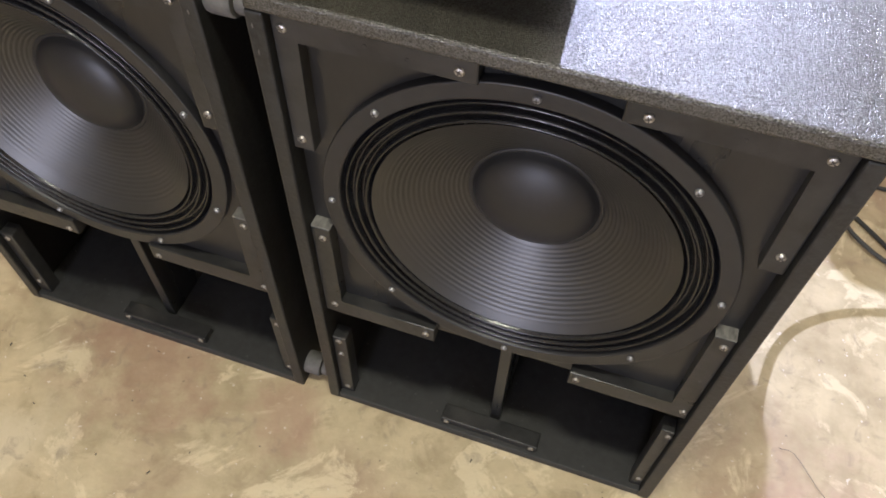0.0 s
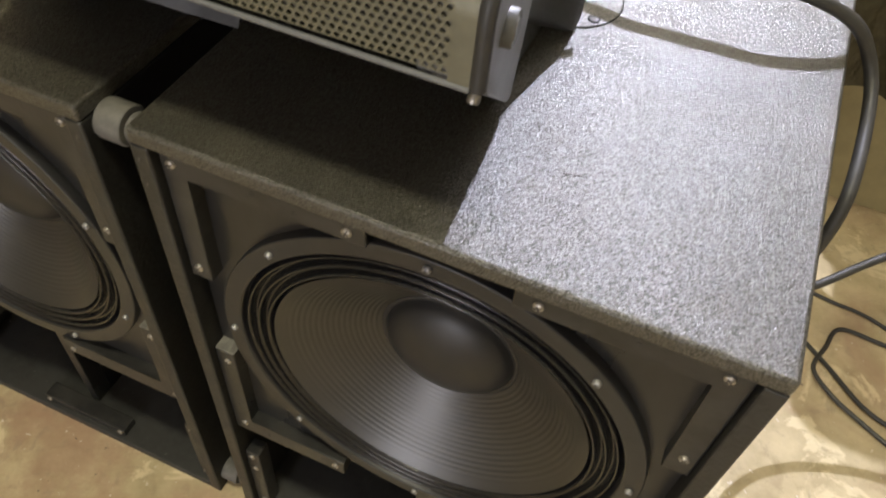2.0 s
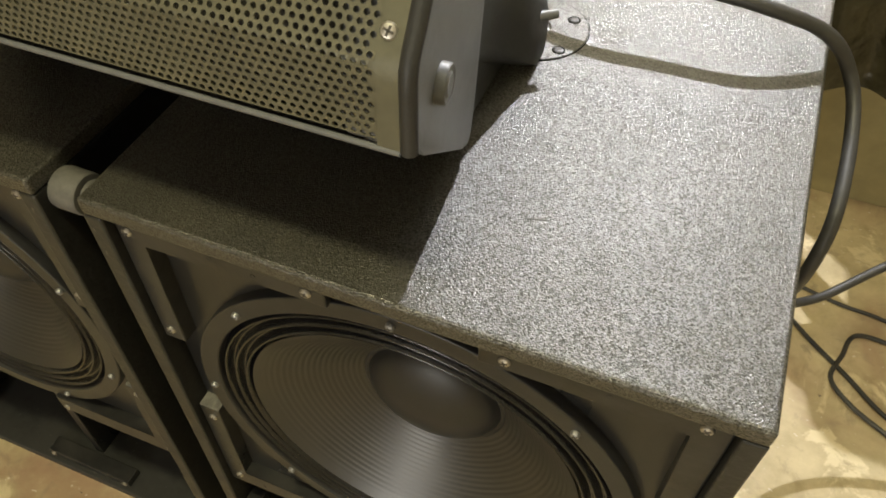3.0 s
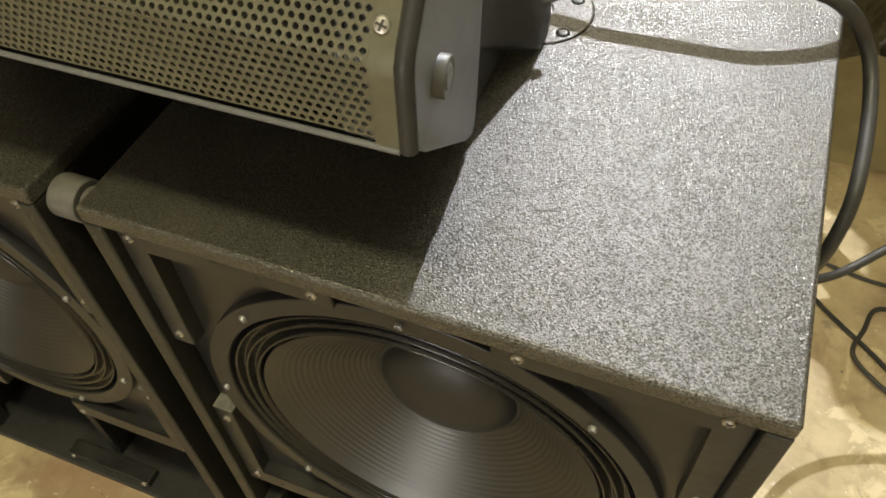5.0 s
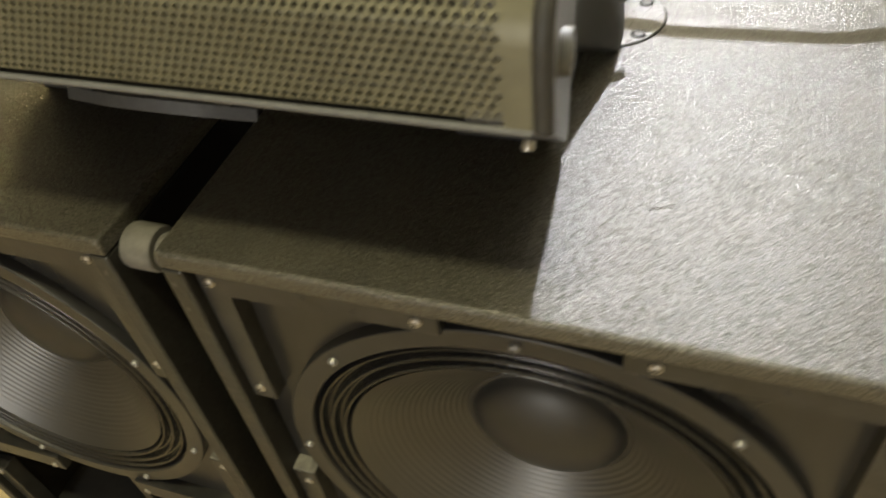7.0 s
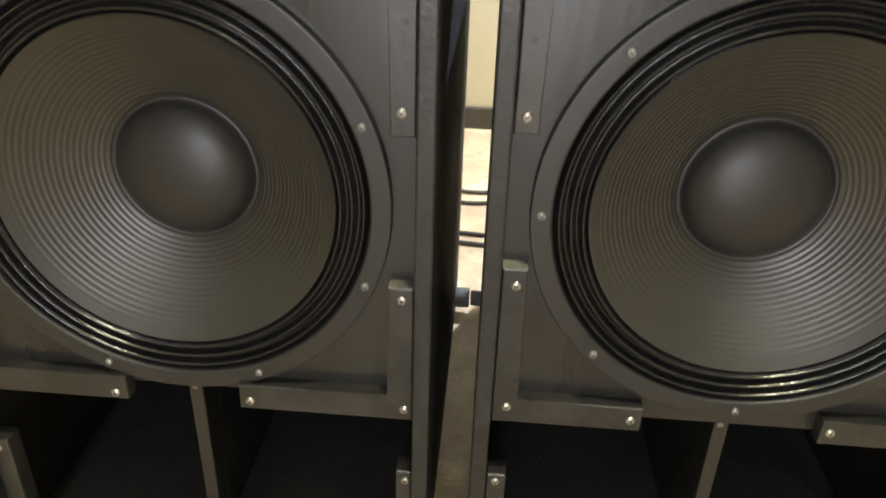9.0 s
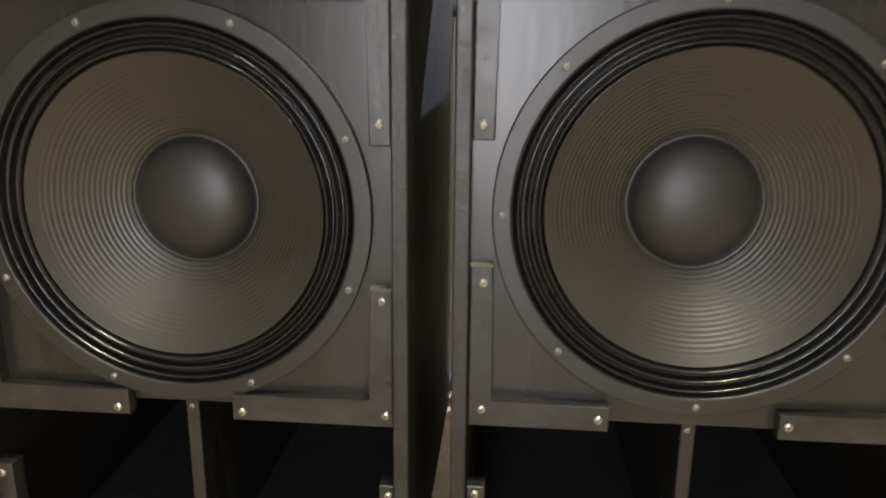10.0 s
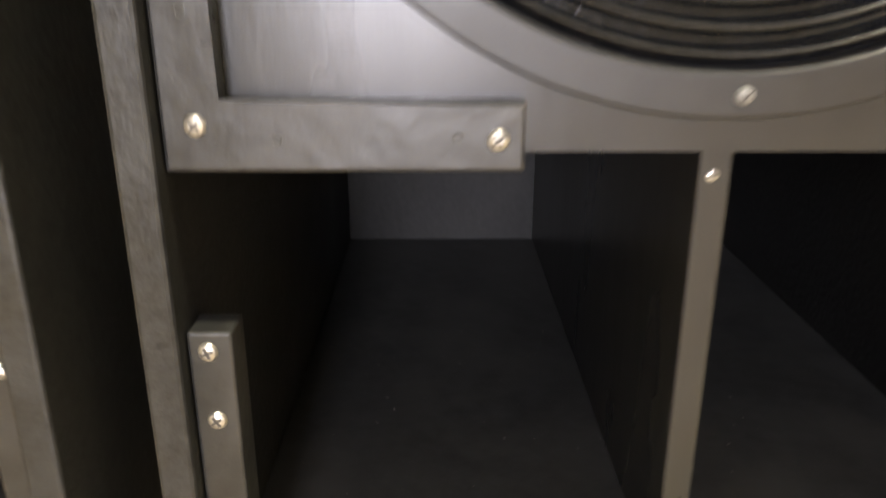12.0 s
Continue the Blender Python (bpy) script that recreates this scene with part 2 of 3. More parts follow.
def prism(outline, x0, x1, bevel=0.0):
    """A body along x with the given (y, z) outline."""
    bm = bmesh.new()
    a = [bm.verts.new((x0, y, z)) for y, z in outline]
    b = [bm.verts.new((x1, y, z)) for y, z in outline]
    bm.faces.new(a)
    bm.faces.new(b[::-1])
    for i in range(len(a)):
        j = (i + 1) % len(a)
        bm.faces.new((a[i], b[i], b[j], a[j]))
    if bevel:
        ends = [e for e in bm.edges if abs(e.verts[0].co.x - e.verts[1].co.x) < 1e-6]
        bmesh.ops.bevel(bm, geom=ends, offset=bevel, segments=3, affect="EDGES", profile=0.5)
    return bm


def screw_mesh(radius, height):
    """A pan head facing -y, its shaded cross recess drawn as dark raised bars."""
    bm = lathe([(radius, 0), (radius, -0.35 * height), (0.82 * radius, -0.8 * height), (0.45 * radius, -height), (0, -height)], 14)
    n = len(bm.faces)
    for a, b in ((0.62, 0.14), (0.14, 0.62)):
        add_box(bm, -a * radius, a * radius, -height - 0.0002, -0.6 * height, -b * radius, b * radius)
    bm.faces.ensure_lookup_table()
    for f in bm.faces[n:]:
        f.material_index = 1
    me = bpy.data.meshes.new("screw")
    bmesh.ops.recalc_face_normals(bm, faces=bm.faces)
    bm.to_mesh(me)
    bm.free()
    me.materials.append(ZINC)
    me.materials.append(SLOT)
    return me


SCREW = screw_mesh(0.0050, 0.0032)
BOLT = screw_mesh(0.0042, 0.0045)
BOLT.materials[0] = BOLT_GREY
SMALL_SCREW = screw_mesh(0.0032, 0.0012)
DARK_SCREW = screw_mesh(0.0050, 0.0012)
DARK_SCREW.materials[0] = FLANGE


def screw(me, parent, at, turn=None, name="screw"):
    ob = new(name, me)
    ob.parent = parent
    ob.matrix_basis = Matrix.Translation(at) @ (turn or pose(0, 0, 0, 0, random.uniform(0, 90), 0))
    return ob


# ---- the room ----
tagged(link_mesh("floor", box(X0, X1, Y0, Y1, -0.1, 0), CONCRETE), "beige concrete floor with pinkish stains and pale specks", "floor", kind="structure")
tagged(link_mesh("ceiling", box(X0, X1, Y0, Y1, HIGH, HIGH + 0.1), CEILING), "plain white painted ceiling", "ceiling", kind="structure")
for wname, b in (("wall_north", (X0 - 0.12, X1 + 0.12, Y1, Y1 + 0.12)), 
                 ("wall_west", (X0 - 0.12, X0, Y0, Y1)), ("wall_east", (X1, X1 + 0.12, Y0, Y1))):
    tagged(link_mesh(wname, box(*b, -0.1, HIGH + 0.1), WALL), "pale cream painted wall", "wall", kind="structure")
# The opening in this wall is made up, to hold the front fill.
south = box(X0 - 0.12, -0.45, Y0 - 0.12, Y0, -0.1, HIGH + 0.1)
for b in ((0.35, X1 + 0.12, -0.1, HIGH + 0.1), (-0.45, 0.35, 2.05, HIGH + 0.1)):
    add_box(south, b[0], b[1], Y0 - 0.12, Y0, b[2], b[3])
tagged(link_mesh("wall_south", south, WALL), "pale cream painted wall with an added opening for the fill light", "wall", kind="structure")
PART_Y = 1.75
tagged(link_mesh("partition", box(-2.2, 1.9, PART_Y, PART_Y + 0.09, 0, 1.6), WALL), "low cream painted partition wall", "wall", kind="structure")
tagged(link_mesh("baseboard", box(-2.2, 1.9, PART_Y - 0.018, PART_Y, 0, 0.07, 0.003), BASE_DARK), "dark brown baseboard along the cream partition", "baseboard", kind="structure")


# ---- subwoofers ----
WIDE, TALL, DEEP, PLY = 0.545, 0.801, 0.70, 0.018
BAFFLE_Y, BATTEN_Y = 0.028, 0.010
CX, CZ = 0.272, 0.529


def baffle_mesh(cz):
    """The front board with a round cut-out for the driver."""
    x0, x1, z0, z1, hole = PLY, WIDE - PLY, 0.281, TALL - PLY, 0.209
    angles = sorted([2 * math.pi * k / 72 for k in range(72)] + [math.atan2(z - cz, x - CX) % (2 * math.pi) for x in (x0, x1) for z in (z0, z1)])
    bm = bmesh.new()
    loops = []
    for y in (BAFFLE_Y, BAFFLE_Y + PLY):
        inner, outer = [], []
        for a in angles:
            c, s = math.cos(a), math.sin(a)
            t = min([(x1 - CX) / c if c > 1e-9 else 9, (x0 - CX) / c if c < -1e-9 else 9, (z1 - cz) / s if s > 1e-9 else 9, (z0 - cz) / s if s < -1e-9 else 9])
            inner.append(bm.verts.new((CX + hole * c, y, cz + hole * s)))
            outer.append(bm.verts.new((CX + t * c, y, cz + t * s)))
        loops.append((inner, outer))
    (ia, oa), (ib, ob_) = loops
    for k in range(len(angles)):
        j = (k + 1) % len(angles)
        bm.faces.new((ia[k], ia[j], oa[j], oa[k]))
        bm.faces.new((ib[k], ob_[k], ob_[j], ib[j]))
        bm.faces.new((ia[k], ib[k], ib[j], ia[j]))
        bm.faces.new((oa[k], oa[j], ob_[j], ob_[k]))
    return bm


def driver(parent, turn, cz):
    """An 18 inch bass driver: cast flange, rolled surround, ribbed cone, dust cap, eight bolts."""
    at = Matrix.Translation((CX, 0, cz))
    root = part("driver", lathe([(0.205, 0.028), (0.231, 0.0280), (0.231, 0.0172), (0.2306, 0.0164), (0.2298, 0.0160), (0.2285, 0.0160), (0.2130, 0.0160), (0.2118, 0.0160), (0.2108, 0.0165),
                                 (0.2100, 0.0180), (0.2096, 0.0285)], 128, at), FLANGE, parent, "black cast metal driver frame", True)
    # three narrow rolls with deep grooves between them
    roll = [(0.2098, 0.0290)]
    for k in range(73):
        u = k / 72
        ridge = abs(math.sin(3 * math.pi * u)) ** 2.4
        roll.append((0.2092 - 0.0350 * u, 0.0275 - 0.0090 * ridge + 0.0012 * u))
    part("surround", lathe(roll + [(0.1735, 0.0285), (0.172, 0.030)], 128, at), RUBBER, root, "glossy black rolled surround", True)
    cone = []
    for k in range(241):
        u = k / 240
        r = 0.1745 - 0.1055 * u
        d = 0.0235 + 0.0735 * (1.22 * u - 0.22 * u * u)
        fade = min(1, max(0, (r - 0.078) / 0.008)) * min(1, max(0, (0.168 - r) / 0.010))
        d -= 0.00018 * fade * (1 + math.sin(2 * math.pi * r / 0.0050))
        cone.append((r, d))
    part("cone", lathe(cone, 128, at), CONE, root, "ribbed black paper cone", True)
    cap = [(0.0812, 0.0918), (0.0798, 0.0905), (0.0782, 0.0898), (0.0763, 0.0900), (0.0748, 0.0910)]
    for k in range(1, 15):
        a = radians(90 - 90 * k / 14)
        cap.append((0.0730 * math.sin(a) if k < 14 else 0, 0.0912 - 0.027 * math.cos(a) ** 1.0))
    part("dust_cap", lathe(cap, 96, at), CAP, root, "smooth black domed dust cap", True)
    for k in range(8):
        a = radians(45 * k + turn)
        screw(BOLT, root, (CX + 0.2205 * math.cos(a), 0.0162, cz + 0.2205 * math.sin(a)), name="bolt")
    part("magnet", lathe([(0, 0.13), (0.11, 0.13), (0.11, 0.20), (0, 0.20)], 40, at), FLANGE, root)
    return root


def batten(parent, x0, x1, z0, z1, holes, y1=BAFFLE_Y, y0=BATTEN_Y, label=""):
    ob = part("batten", box(x0, x1, y0, y1, z0, z1, 0.0016), BATTEN, parent, label)
    for x, z in holes:
        screw(SCREW, ob, (x, y0 + 0.0004, z))
    return ob


def corner_batten(parent, xa, xb, za, xe, zb, ze, holes, nails):
    """An L of painted wood in a corner of the baffle: from xa (outer) to xb the upright, down or up to ze; from za (outer) to zb the level arm, out to xe."""
    outline = [(xa, za), (xe, za), (xe, zb), (xb, zb), (xb, ze), (xa, ze)]
    bm = bmesh.new()
    front = [bm.verts.new((x, BATTEN_Y, z)) for x, z in outline]
    back = [bm.verts.new((x, BAFFLE_Y, z)) for x, z in outline]
    face = bm.faces.new(front)
    bm.faces.new(back[::-1])
    for k in range(6):
        m = (k + 1) % 6
        bm.faces.new((front[k], back[k], back[m], front[m]))
    bmesh.ops.bevel(bm, geom=list(face.edges), offset=0.0018, segments=2, affect="EDGES", profile=0.5)
    for f in bm.faces:
        f.material_index = 1 if za < 0.5 and abs(f.calc_center_median().z - ze) < 0.0004 else 0
    ob = part("batten", bm, (BATTEN, END_GRAIN), parent)
    for x, z in holes:
        screw(SCREW, ob, (x, BATTEN_Y + 0.0004, z))
    for x, z in nails:
        part("filled_nail", lathe([(0.0026, 0.0006), (0.0022, -0.0003), (0.0012, 0.0004), (0, 0.0006)], 10, Matrix.Translation((x, BATTEN_Y, z))), EDGE, ob)
    return ob


def subwoofer(label, at, spec, feet_side):
    root = new("subwoofer")
    tagged(root, label, "subwoofer", "pair of subwoofers")
    w, h, d, p = WIDE, TALL, DEEP, PLY
    part("top_panel", box(0, w, 0, d, h - p, h, 0.0035, 3), TEXTURED, root, "rough textured black coating")
    for x in (0, w - p):
        bm = box(x, x + p, 0.0, d, 0, h - p, 0.0022)
        for f in bm.faces:
            f.material_index = 1 if f.calc_center_median().y < 0.01 else 0
        part("side_panel", bm, (SIDE, ROUGH_PAINT), root)
    part("bottom_panel", box(p, w - p, 0.001, d, 0, p, 0.0015), INNER, root)
    part("back_panel", box(p, w - p, d - p, d - 0.001, p, h - p), SIDE, root)
    part("port_roof", box(p, w - p, BAFFLE_Y + p, d - p, 0.281, 0.281 + p), SIDE, root)
    part("baffle", baffle_mesh(spec["cz"]), PAINT, root, "black painted recessed baffle board")
    ob = part("port_divider", box(spec["post"], spec["post"] + 0.0163, 0.042, d - p, p, 0.281, 0.0015), PAINT, root, "black plywood port divider")
    screw(SMALL_SCREW, ob, (spec["post"] + 0.007, 0.042, 0.266))
    for s in spec["battens"]:
        corner_batten(root, *s)
    for x0, x1, z1, holes in spec["posts"]:
        batten(root, x0, x1, p, z1, holes, 0.034)
    ob = part("floor_batten", box(0.196, 0.357, 0.009, 0.036, p, p + 0.016, 0.0015), BATTEN, root)
    for x in (0.205, 0.348):
        screw(SCREW, ob, (x, 0.009, p + 0.008))
    for x, z in spec["chips"]:
        part("chip", box(x, x + 0.0012, -0.0004, 0.001, z, z + 0.005), END_GRAIN, root)
    driver(root, spec["turn"], spec["cz"])
    side, out = feet_side
    for y in (0.030, d - 0.06):
        for z in (0.769, 0.038):
            r, t = spec["foot"]
            turn = Matrix.Translation((side, y, z)) @ pose(0, 0, 0, 0, 0, 90 if out < 0 else -90)
            part("rubber_foot", lathe([(r * 0.96, 0), (r, 0.003), (r, t - 0.002), (r * 0.93, t), (0.008, t), (0.007, t - 0.006), (0, t - 0.006)], 32, turn), FOOT, root,
                 "grey rubber foot", True)
    root.matrix_basis = at
    return root


L_IN, R_IN = PLY + 0.001, WIDE - PLY - 0.001
TOP_IN = TALL - PLY - 0.0005
B_SPEC = dict(
    turn=1.2, cz=0.529, post=0.2695, foot=(0.0150, 0.020),
    battens=[
        (L_IN, 0.042, TOP_IN, 0.215, 0.752, 0.606, [(0.030, 0.764), (0.030, 0.622), (0.198, 0.764)], [(0.110, 0.766), (0.150, 0.762), (0.031, 0.690)]),
        (R_IN, 0.502, TOP_IN, 0.341, 0.752, 0.612, [(0.508, 0.766), (0.515, 0.638), (0.362, 0.764)], [(0.440, 0.765)]),
        (L_IN, 0.044, 0.2755, 0.180, 0.306, 0.468, [(0.0335, 0.449), (0.0345, 0.2965), (0.168, 0.290)], [(0.070, 0.290), (0.150, 0.291), (0.032, 0.405), (0.033, 0.345)]),
        (R_IN, 0.502, 0.2765, 0.368, 0.307, 0.482, [(0.517, 0.466), (0.519, 0.295), (0.378, 0.2925)], [(0.450, 0.290), (0.515, 0.380)]),
    ],
    posts=[(L_IN, 0.041, 0.196, [(0.029, 0.186), (0.030, 0.148), (0.031, 0.035)]), (0.508, R_IN, 0.228, [(0.521, 0.214), (0.519, 0.045)])],
    chips=[(0.006, 0.765), (0.007, 0.735)])
A_SPEC = dict(
    turn=22.5, cz=0.518, post=0.2615, foot=(0.0195, 0.027),
    battens=[
        (R_IN, 0.502, TOP_IN, 0.322, 0.749, 0.597, [(0.509, 0.764), (0.513, 0.620), (0.361, 0.762)], [(0.516, 0.700)]),
        (L_IN, 0.042, TOP_IN, 0.205, 0.749, 0.602, [(0.030, 0.764), (0.030, 0.618), (0.170, 0.759)], [(0.100, 0.765)]),
        (R_IN, 0.500, 0.267, 0.333, 0.299, 0.437, [(0.514, 0.423), (0.517, 0.282), (0.345, 0.278)], [(0.430, 0.276), (0.513, 0.356)]),
        (L_IN, 0.044, 0.267, 0.205, 0.299, 0.451, [(0.0335, 0.436), (0.0345, 0.282), (0.191, 0.276)], [(0.110, 0.279)]),
    ],
    posts=[(0.508, R_IN, 0.190, [(0.519, 0.176), (0.518, 0.035)]), (L_IN, 0.043, 0.190, [(0.029, 0.177), (0.030, 0.05)])],
    chips=[(0.535, 0.762)])
sub_b = subwoofer("black plywood subwoofer with open front, beside its twin on concrete", pose(0, 0, 0), B_SPEC, (0.0, -1))
sub_a = subwoofer("black plywood subwoofer with open front, under a silver speaker's end", pose(-0.594, 0, 0), A_SPEC, (WIDE, 1))

# pole socket plate in the top of the subwoofer
plate_at = Matrix.Translation((0.265, 0.3705, TALL)) @ pose(0, 0, 0, 90, 0, 0)
plate = part("pole_socket_plate", lathe([(0.0560, -0.0006), (0.0560, 0.0012), (0.0550, 0.0016), (0.018, 0.0016), (0.017, 0.0), (0, -0.0004)], 64, plate_at), TEXTURED, sub_b, "round textured black pole socket plate")
# A near-black raised ring draws the shade in the gap round the plate.
part("gap_shade_ring", lathe([(0.0572, -0.001), (0.0572, 0.0006), (0.0562, 0.0006), (0.0562, -0.001)], 64, plate_at), GAP_SHADE, plate)
for sx in (-1, 1):
    for sy in (-1, 1):
        screw(DARK_SCREW, plate, (0.265 + sx * 0.0355, 0.368 + sy * 0.0280, TALL + 0.0016), pose(0, 0, 0, -90, 0, 30))
        # Black rings paint the shaded gap round each screw head.
        part("screw_shade_ring", lathe([(0.0066, 0.0010), (0.0066, 0.0020), (0.0050, 0.0020), (0.0050, 0.0010)], 24,
                                 Matrix.Translation((0.265 + sx * 0.0355, 0.368 + sy * 0.0280, TALL)) @ pose(0, 0, 0, 90, 0, 0)), GAP_SHADE, plate)
bm = box(-0.009, 0.009, -0.0005, 0.0005, TALL - 0.001, TALL + 0.0004)
bmesh.ops.transform(bm, matrix=pose(0.349, 0.1195, 0, 0, 0, 17), verts=bm.verts)
part("scratch", bm, SLOT, sub_b, "dark scratch in the coating")


# ---- the loudspeaker lying on top ----
def curve_front(s):
    """The folded front: a steep lower strip and an upper strip that leans back; s from 0 (lower edge) to 1."""
    rise = 0.191 * s
    fold = max(0.0, rise - 0.055)
    soft = min(1.0, fold / 0.006)
    return 0.008 + 0.03 * rise + 0.64 * fold * (0.5 + 0.5 * soft), TALL + 0.142 + rise


def underside(y):
    """Height of the sloping underside above the lids."""
    return 0.142 - 0.835 * (y - 0.008)


def loudspeaker():
    root = new("loudspeaker")
    tagged(root, "grey loudspeaker with perforated steel grille lying across both subwoofers", "loudspeaker")
    xl, xr = -0.278, 0.2905
    t = TALL
    front = [curve_front(k / 16) for k in range(17)]
    front = [(y + 0.004, z) for y, z in front]
    foot_line = [(0.184, t + 0.030), (0.177, t + 0.017), (0.167, t + 0.0125), (0.156, t + 0.0185), (0.140, t + underside(0.140)), (0.100, t + underside(0.100)), (0.060, t + underside(0.060)), (0.026, t + underside(0.026))]
    shell = front + [(0.17, t + 0.37), (0.186, t + 0.37), (0.186, t + 0.048)] + foot_line
    # an open shell: the front panel is set back, so that the grille has a hollow behind it
    inner = [(y + 0.022 if i < 17 else y + 0.004, z + (0 if i < 19 else 0.008)) for i, (y, z) in enumerate(shell)]
    part("body", prism(inner, xl + 0.03, xr - 0.030), FOAM, root, "dark inside behind the grille")
    for x0, x1, out in ((xr - 0.042, xr + 0.004, 1), (xl - 0.004, xl + 0.042, -1)):
        bm = prism(shell, x0, x1, 0.004)
        for v in bm.verts:
            # the caps draw in towards the back
            if (v.co.x - (x0 + x1) / 2) * out > 0:
                rise = min(1, max(0, (v.co.z - t - 0.142) / 0.191))
                v.co.x -= out * 0.15 * max(0, v.co.y - curve_front(rise)[0] - 0.012)
        part("end_cap", bm, SHELL, root, "smooth grey plastic end cap", True)
    under = [(0.012, t + 0.139), (0.164, t + 0.012), (0.186, t + 0.008), (0.186, t + 0.014), (0.166, t + 0.018), (0.020, t + 0.141)]
    part("underside", prism(under, xl + 0.030, xr - 0.030), DARKSHELL, root)
    rear = [(0.182, t + 0.008), (0.30, t + 0.006), (0.325, t + 0.020), (0.345, t + 0.10), (0.355, t + 0.36), (0.182, t + 0.36)]
    part("rear_housing", prism(rear, xl + 0.030, xr - 0.030, 0.004), DARKSHELL, root, "black plastic rear housing", True)
    for x0 in (-0.236, 0.180):
        part("foot", box(x0, x0 + 0.058, 0.172, 0.295, t, t + 0.012, 0.003), DARKSHELL, root)
    # corner guards: a thick cheek on each end, cut off along a slope below, flared at the foot
    for side, out in ((xr, 1), (xl, -1)):
        bm = bmesh.new()
        rings = []
        for hgt in (0.006, 0.010, 0.020, 0.034, 0.050, 0.068, 0.084, 0.090, 0.110, 0.150, 0.22, 0.36):
            low = 0.300 - 1.66 * (hgt - 0.006) if hgt < 0.087 else 0.166 + 0.28 * (hgt - 0.087)
            high = 0.330 + 0.020 * min(1, hgt / 0.03) + 0.04 * hgt
            ring = [bm.verts.new((side - out * 0.055, low, t + hgt))]
            for k in range(11):
                y = low + (high - low) * k / 10
                flare = min(1, max(0, (y - 0.235) / 0.06)) * min(1, max(0, 1.25 - hgt / 0.12))
                round_off = 0.006 * (max(0, 1 - k * 1.6) + max(0, 1 - (10 - k) * 0.8))
                ring.append(bm.verts.new((side + out * (-0.0255 + 0.024 * flare - round_off), y, t + hgt)))
            ring.append(bm.verts.new((side - out * 0.055, high, t + hgt)))
            rings.append(ring)
        for a, b in zip(rings, rings[1:]):
            for k in range(13):
                bm.faces.new((a[k], a[(k + 1) % 13], b[(k + 1) % 13], b[k]))
        bm.faces.new(rings[0])
        bm.faces.new(rings[-1])
        part("corner_guard", bm, DARKSHELL, root, "black plastic corner guard", True)
    # rounded bumper along the front edge of the end cap
    part("bumper", tube([(xr + 0.001, y - 0.002, z) for y, z in front], 0.0055, 10, 3), DARKSHELL, root, "rounded dark bumper edge", True)
    # lower lip of the grille
    part("lip", tube([(xl, 0.0085, t + 0.1405), (0, 0.0085, t + 0.1405), (xr - 0.004, 0.0085, t + 0.1405)], 0.0021, 8, 4), SHELL, root, "pale lower lip", True)
    # the perforated plate
    arc = [Vector((0, *curve_front(k / 200))) for k in range(201)]
    run = [0.0]
    for a, b in zip(arc, arc[1:]):
        run.append(run[-1] + (b - a).length)

    def spot(u, v, back=0.0):
        i = min(199, max(0, int(np.searchsorted(run, v)) - 1))
        f = (v - run[i]) / (run[i + 1] - run[i])
        q = arc[i].lerp(arc[i + 1], f)
        d = (arc[i + 1] - arc[i]).normalized()
        n = Vector((0, d.z, -d.y))
        return (u, q.y + n.y * back, q.z + n.z * back)

    pitch, row, hole = 0.0060, 0.00521, 0.0020
    verts, faces = [], []
    rows = int((run[-1] - 0.006) / row)
    cols = 90
    right = 0.2724
    for j in range(rows):
        v = 0.005 + row * (j + 0.5)
        shift = pitch / 2 if j % 2 else 0
        if j % 2:
            base = len(verts)
            verts += [spot(right - pitch / 2, v - row / 2), spot(right, v - row / 2), spot(right, v + row / 2), spot(right - pitch / 2, v + row / 2)]
            faces.append((base, base + 1, base + 2, base + 3))
        for i in range(cols):
            u = right - pitch * (i + 0.5) - shift
            base = len(verts)
            for k in range(8):
                a = math.pi / 4 * k
                verts.append(spot(u + hole * math.cos(a), v + hole * math.sin(a)))
            for k, (du, dv) in enumerate(((1, 0), (1, 1), (0, 1), (-1, 1), (-1, 0), (-1, -1), (0, -1), (1, -1))):
                verts.append(spot(u + du * pitch / 2, v + dv * row / 2))
            for k in range(8):
                a = math.pi / 4 * k
                verts.append(spot(u + hole * math.cos(a), v + hole * math.sin(a), 0.0014))
            for k in range(8):
                m = (k + 1) % 8
                faces.append((base + k, base + 8 + k, base + 8 + m, base + m))
                faces.append((base + k, base + m, base + 16 + m, base + 16 + k))
    me = bpy.data.meshes.new("grille")
    me.from_pydata(verts, [], faces)
    me.materials.append(GRILLE)
    grille = new("grille", me)
    grille.parent = root
    tagged(grille, "perforated dark steel grille")
    # plain margins of the plate
    for m0, m1 in ((right - 0.0004, xr - 0.004), (xl, right - pitch * (cols + 0.5))):
        bm = bmesh.new()
        strip = [[bm.verts.new(spot(u, run[-1] * k / 24, 0.0)) for k in range(25)] for u in (m0, m1)]
        deep = [[bm.verts.new(spot(u, run[-1] * k / 24, 0.0016)) for k in range(25)] for u in (m0, m1)]
        for k in range(24):
            bm.faces.new((strip[0][k], strip[1][k], strip[1][k + 1], strip[0][k + 1]))
            bm.faces.new((deep[0][k], deep[0][k + 1], deep[1][k + 1], deep[1][k]))
            bm.faces.new((strip[0][k], strip[0][k + 1], deep[0][k + 1], deep[0][k]))
            bm.faces.new((strip[1][k], deep[1][k], deep[1][k + 1], strip[1][k + 1]))
        part("grille_margin", bm, GRILLE, grille, "plain steel margin", True)
    screw(screw_mesh(0.0050, 0.0025), grille, (0.2775, spot(0, 0.074)[1], spot(0, 0.074)[2]), pose(0, 0, 0, -32, 20, 0))
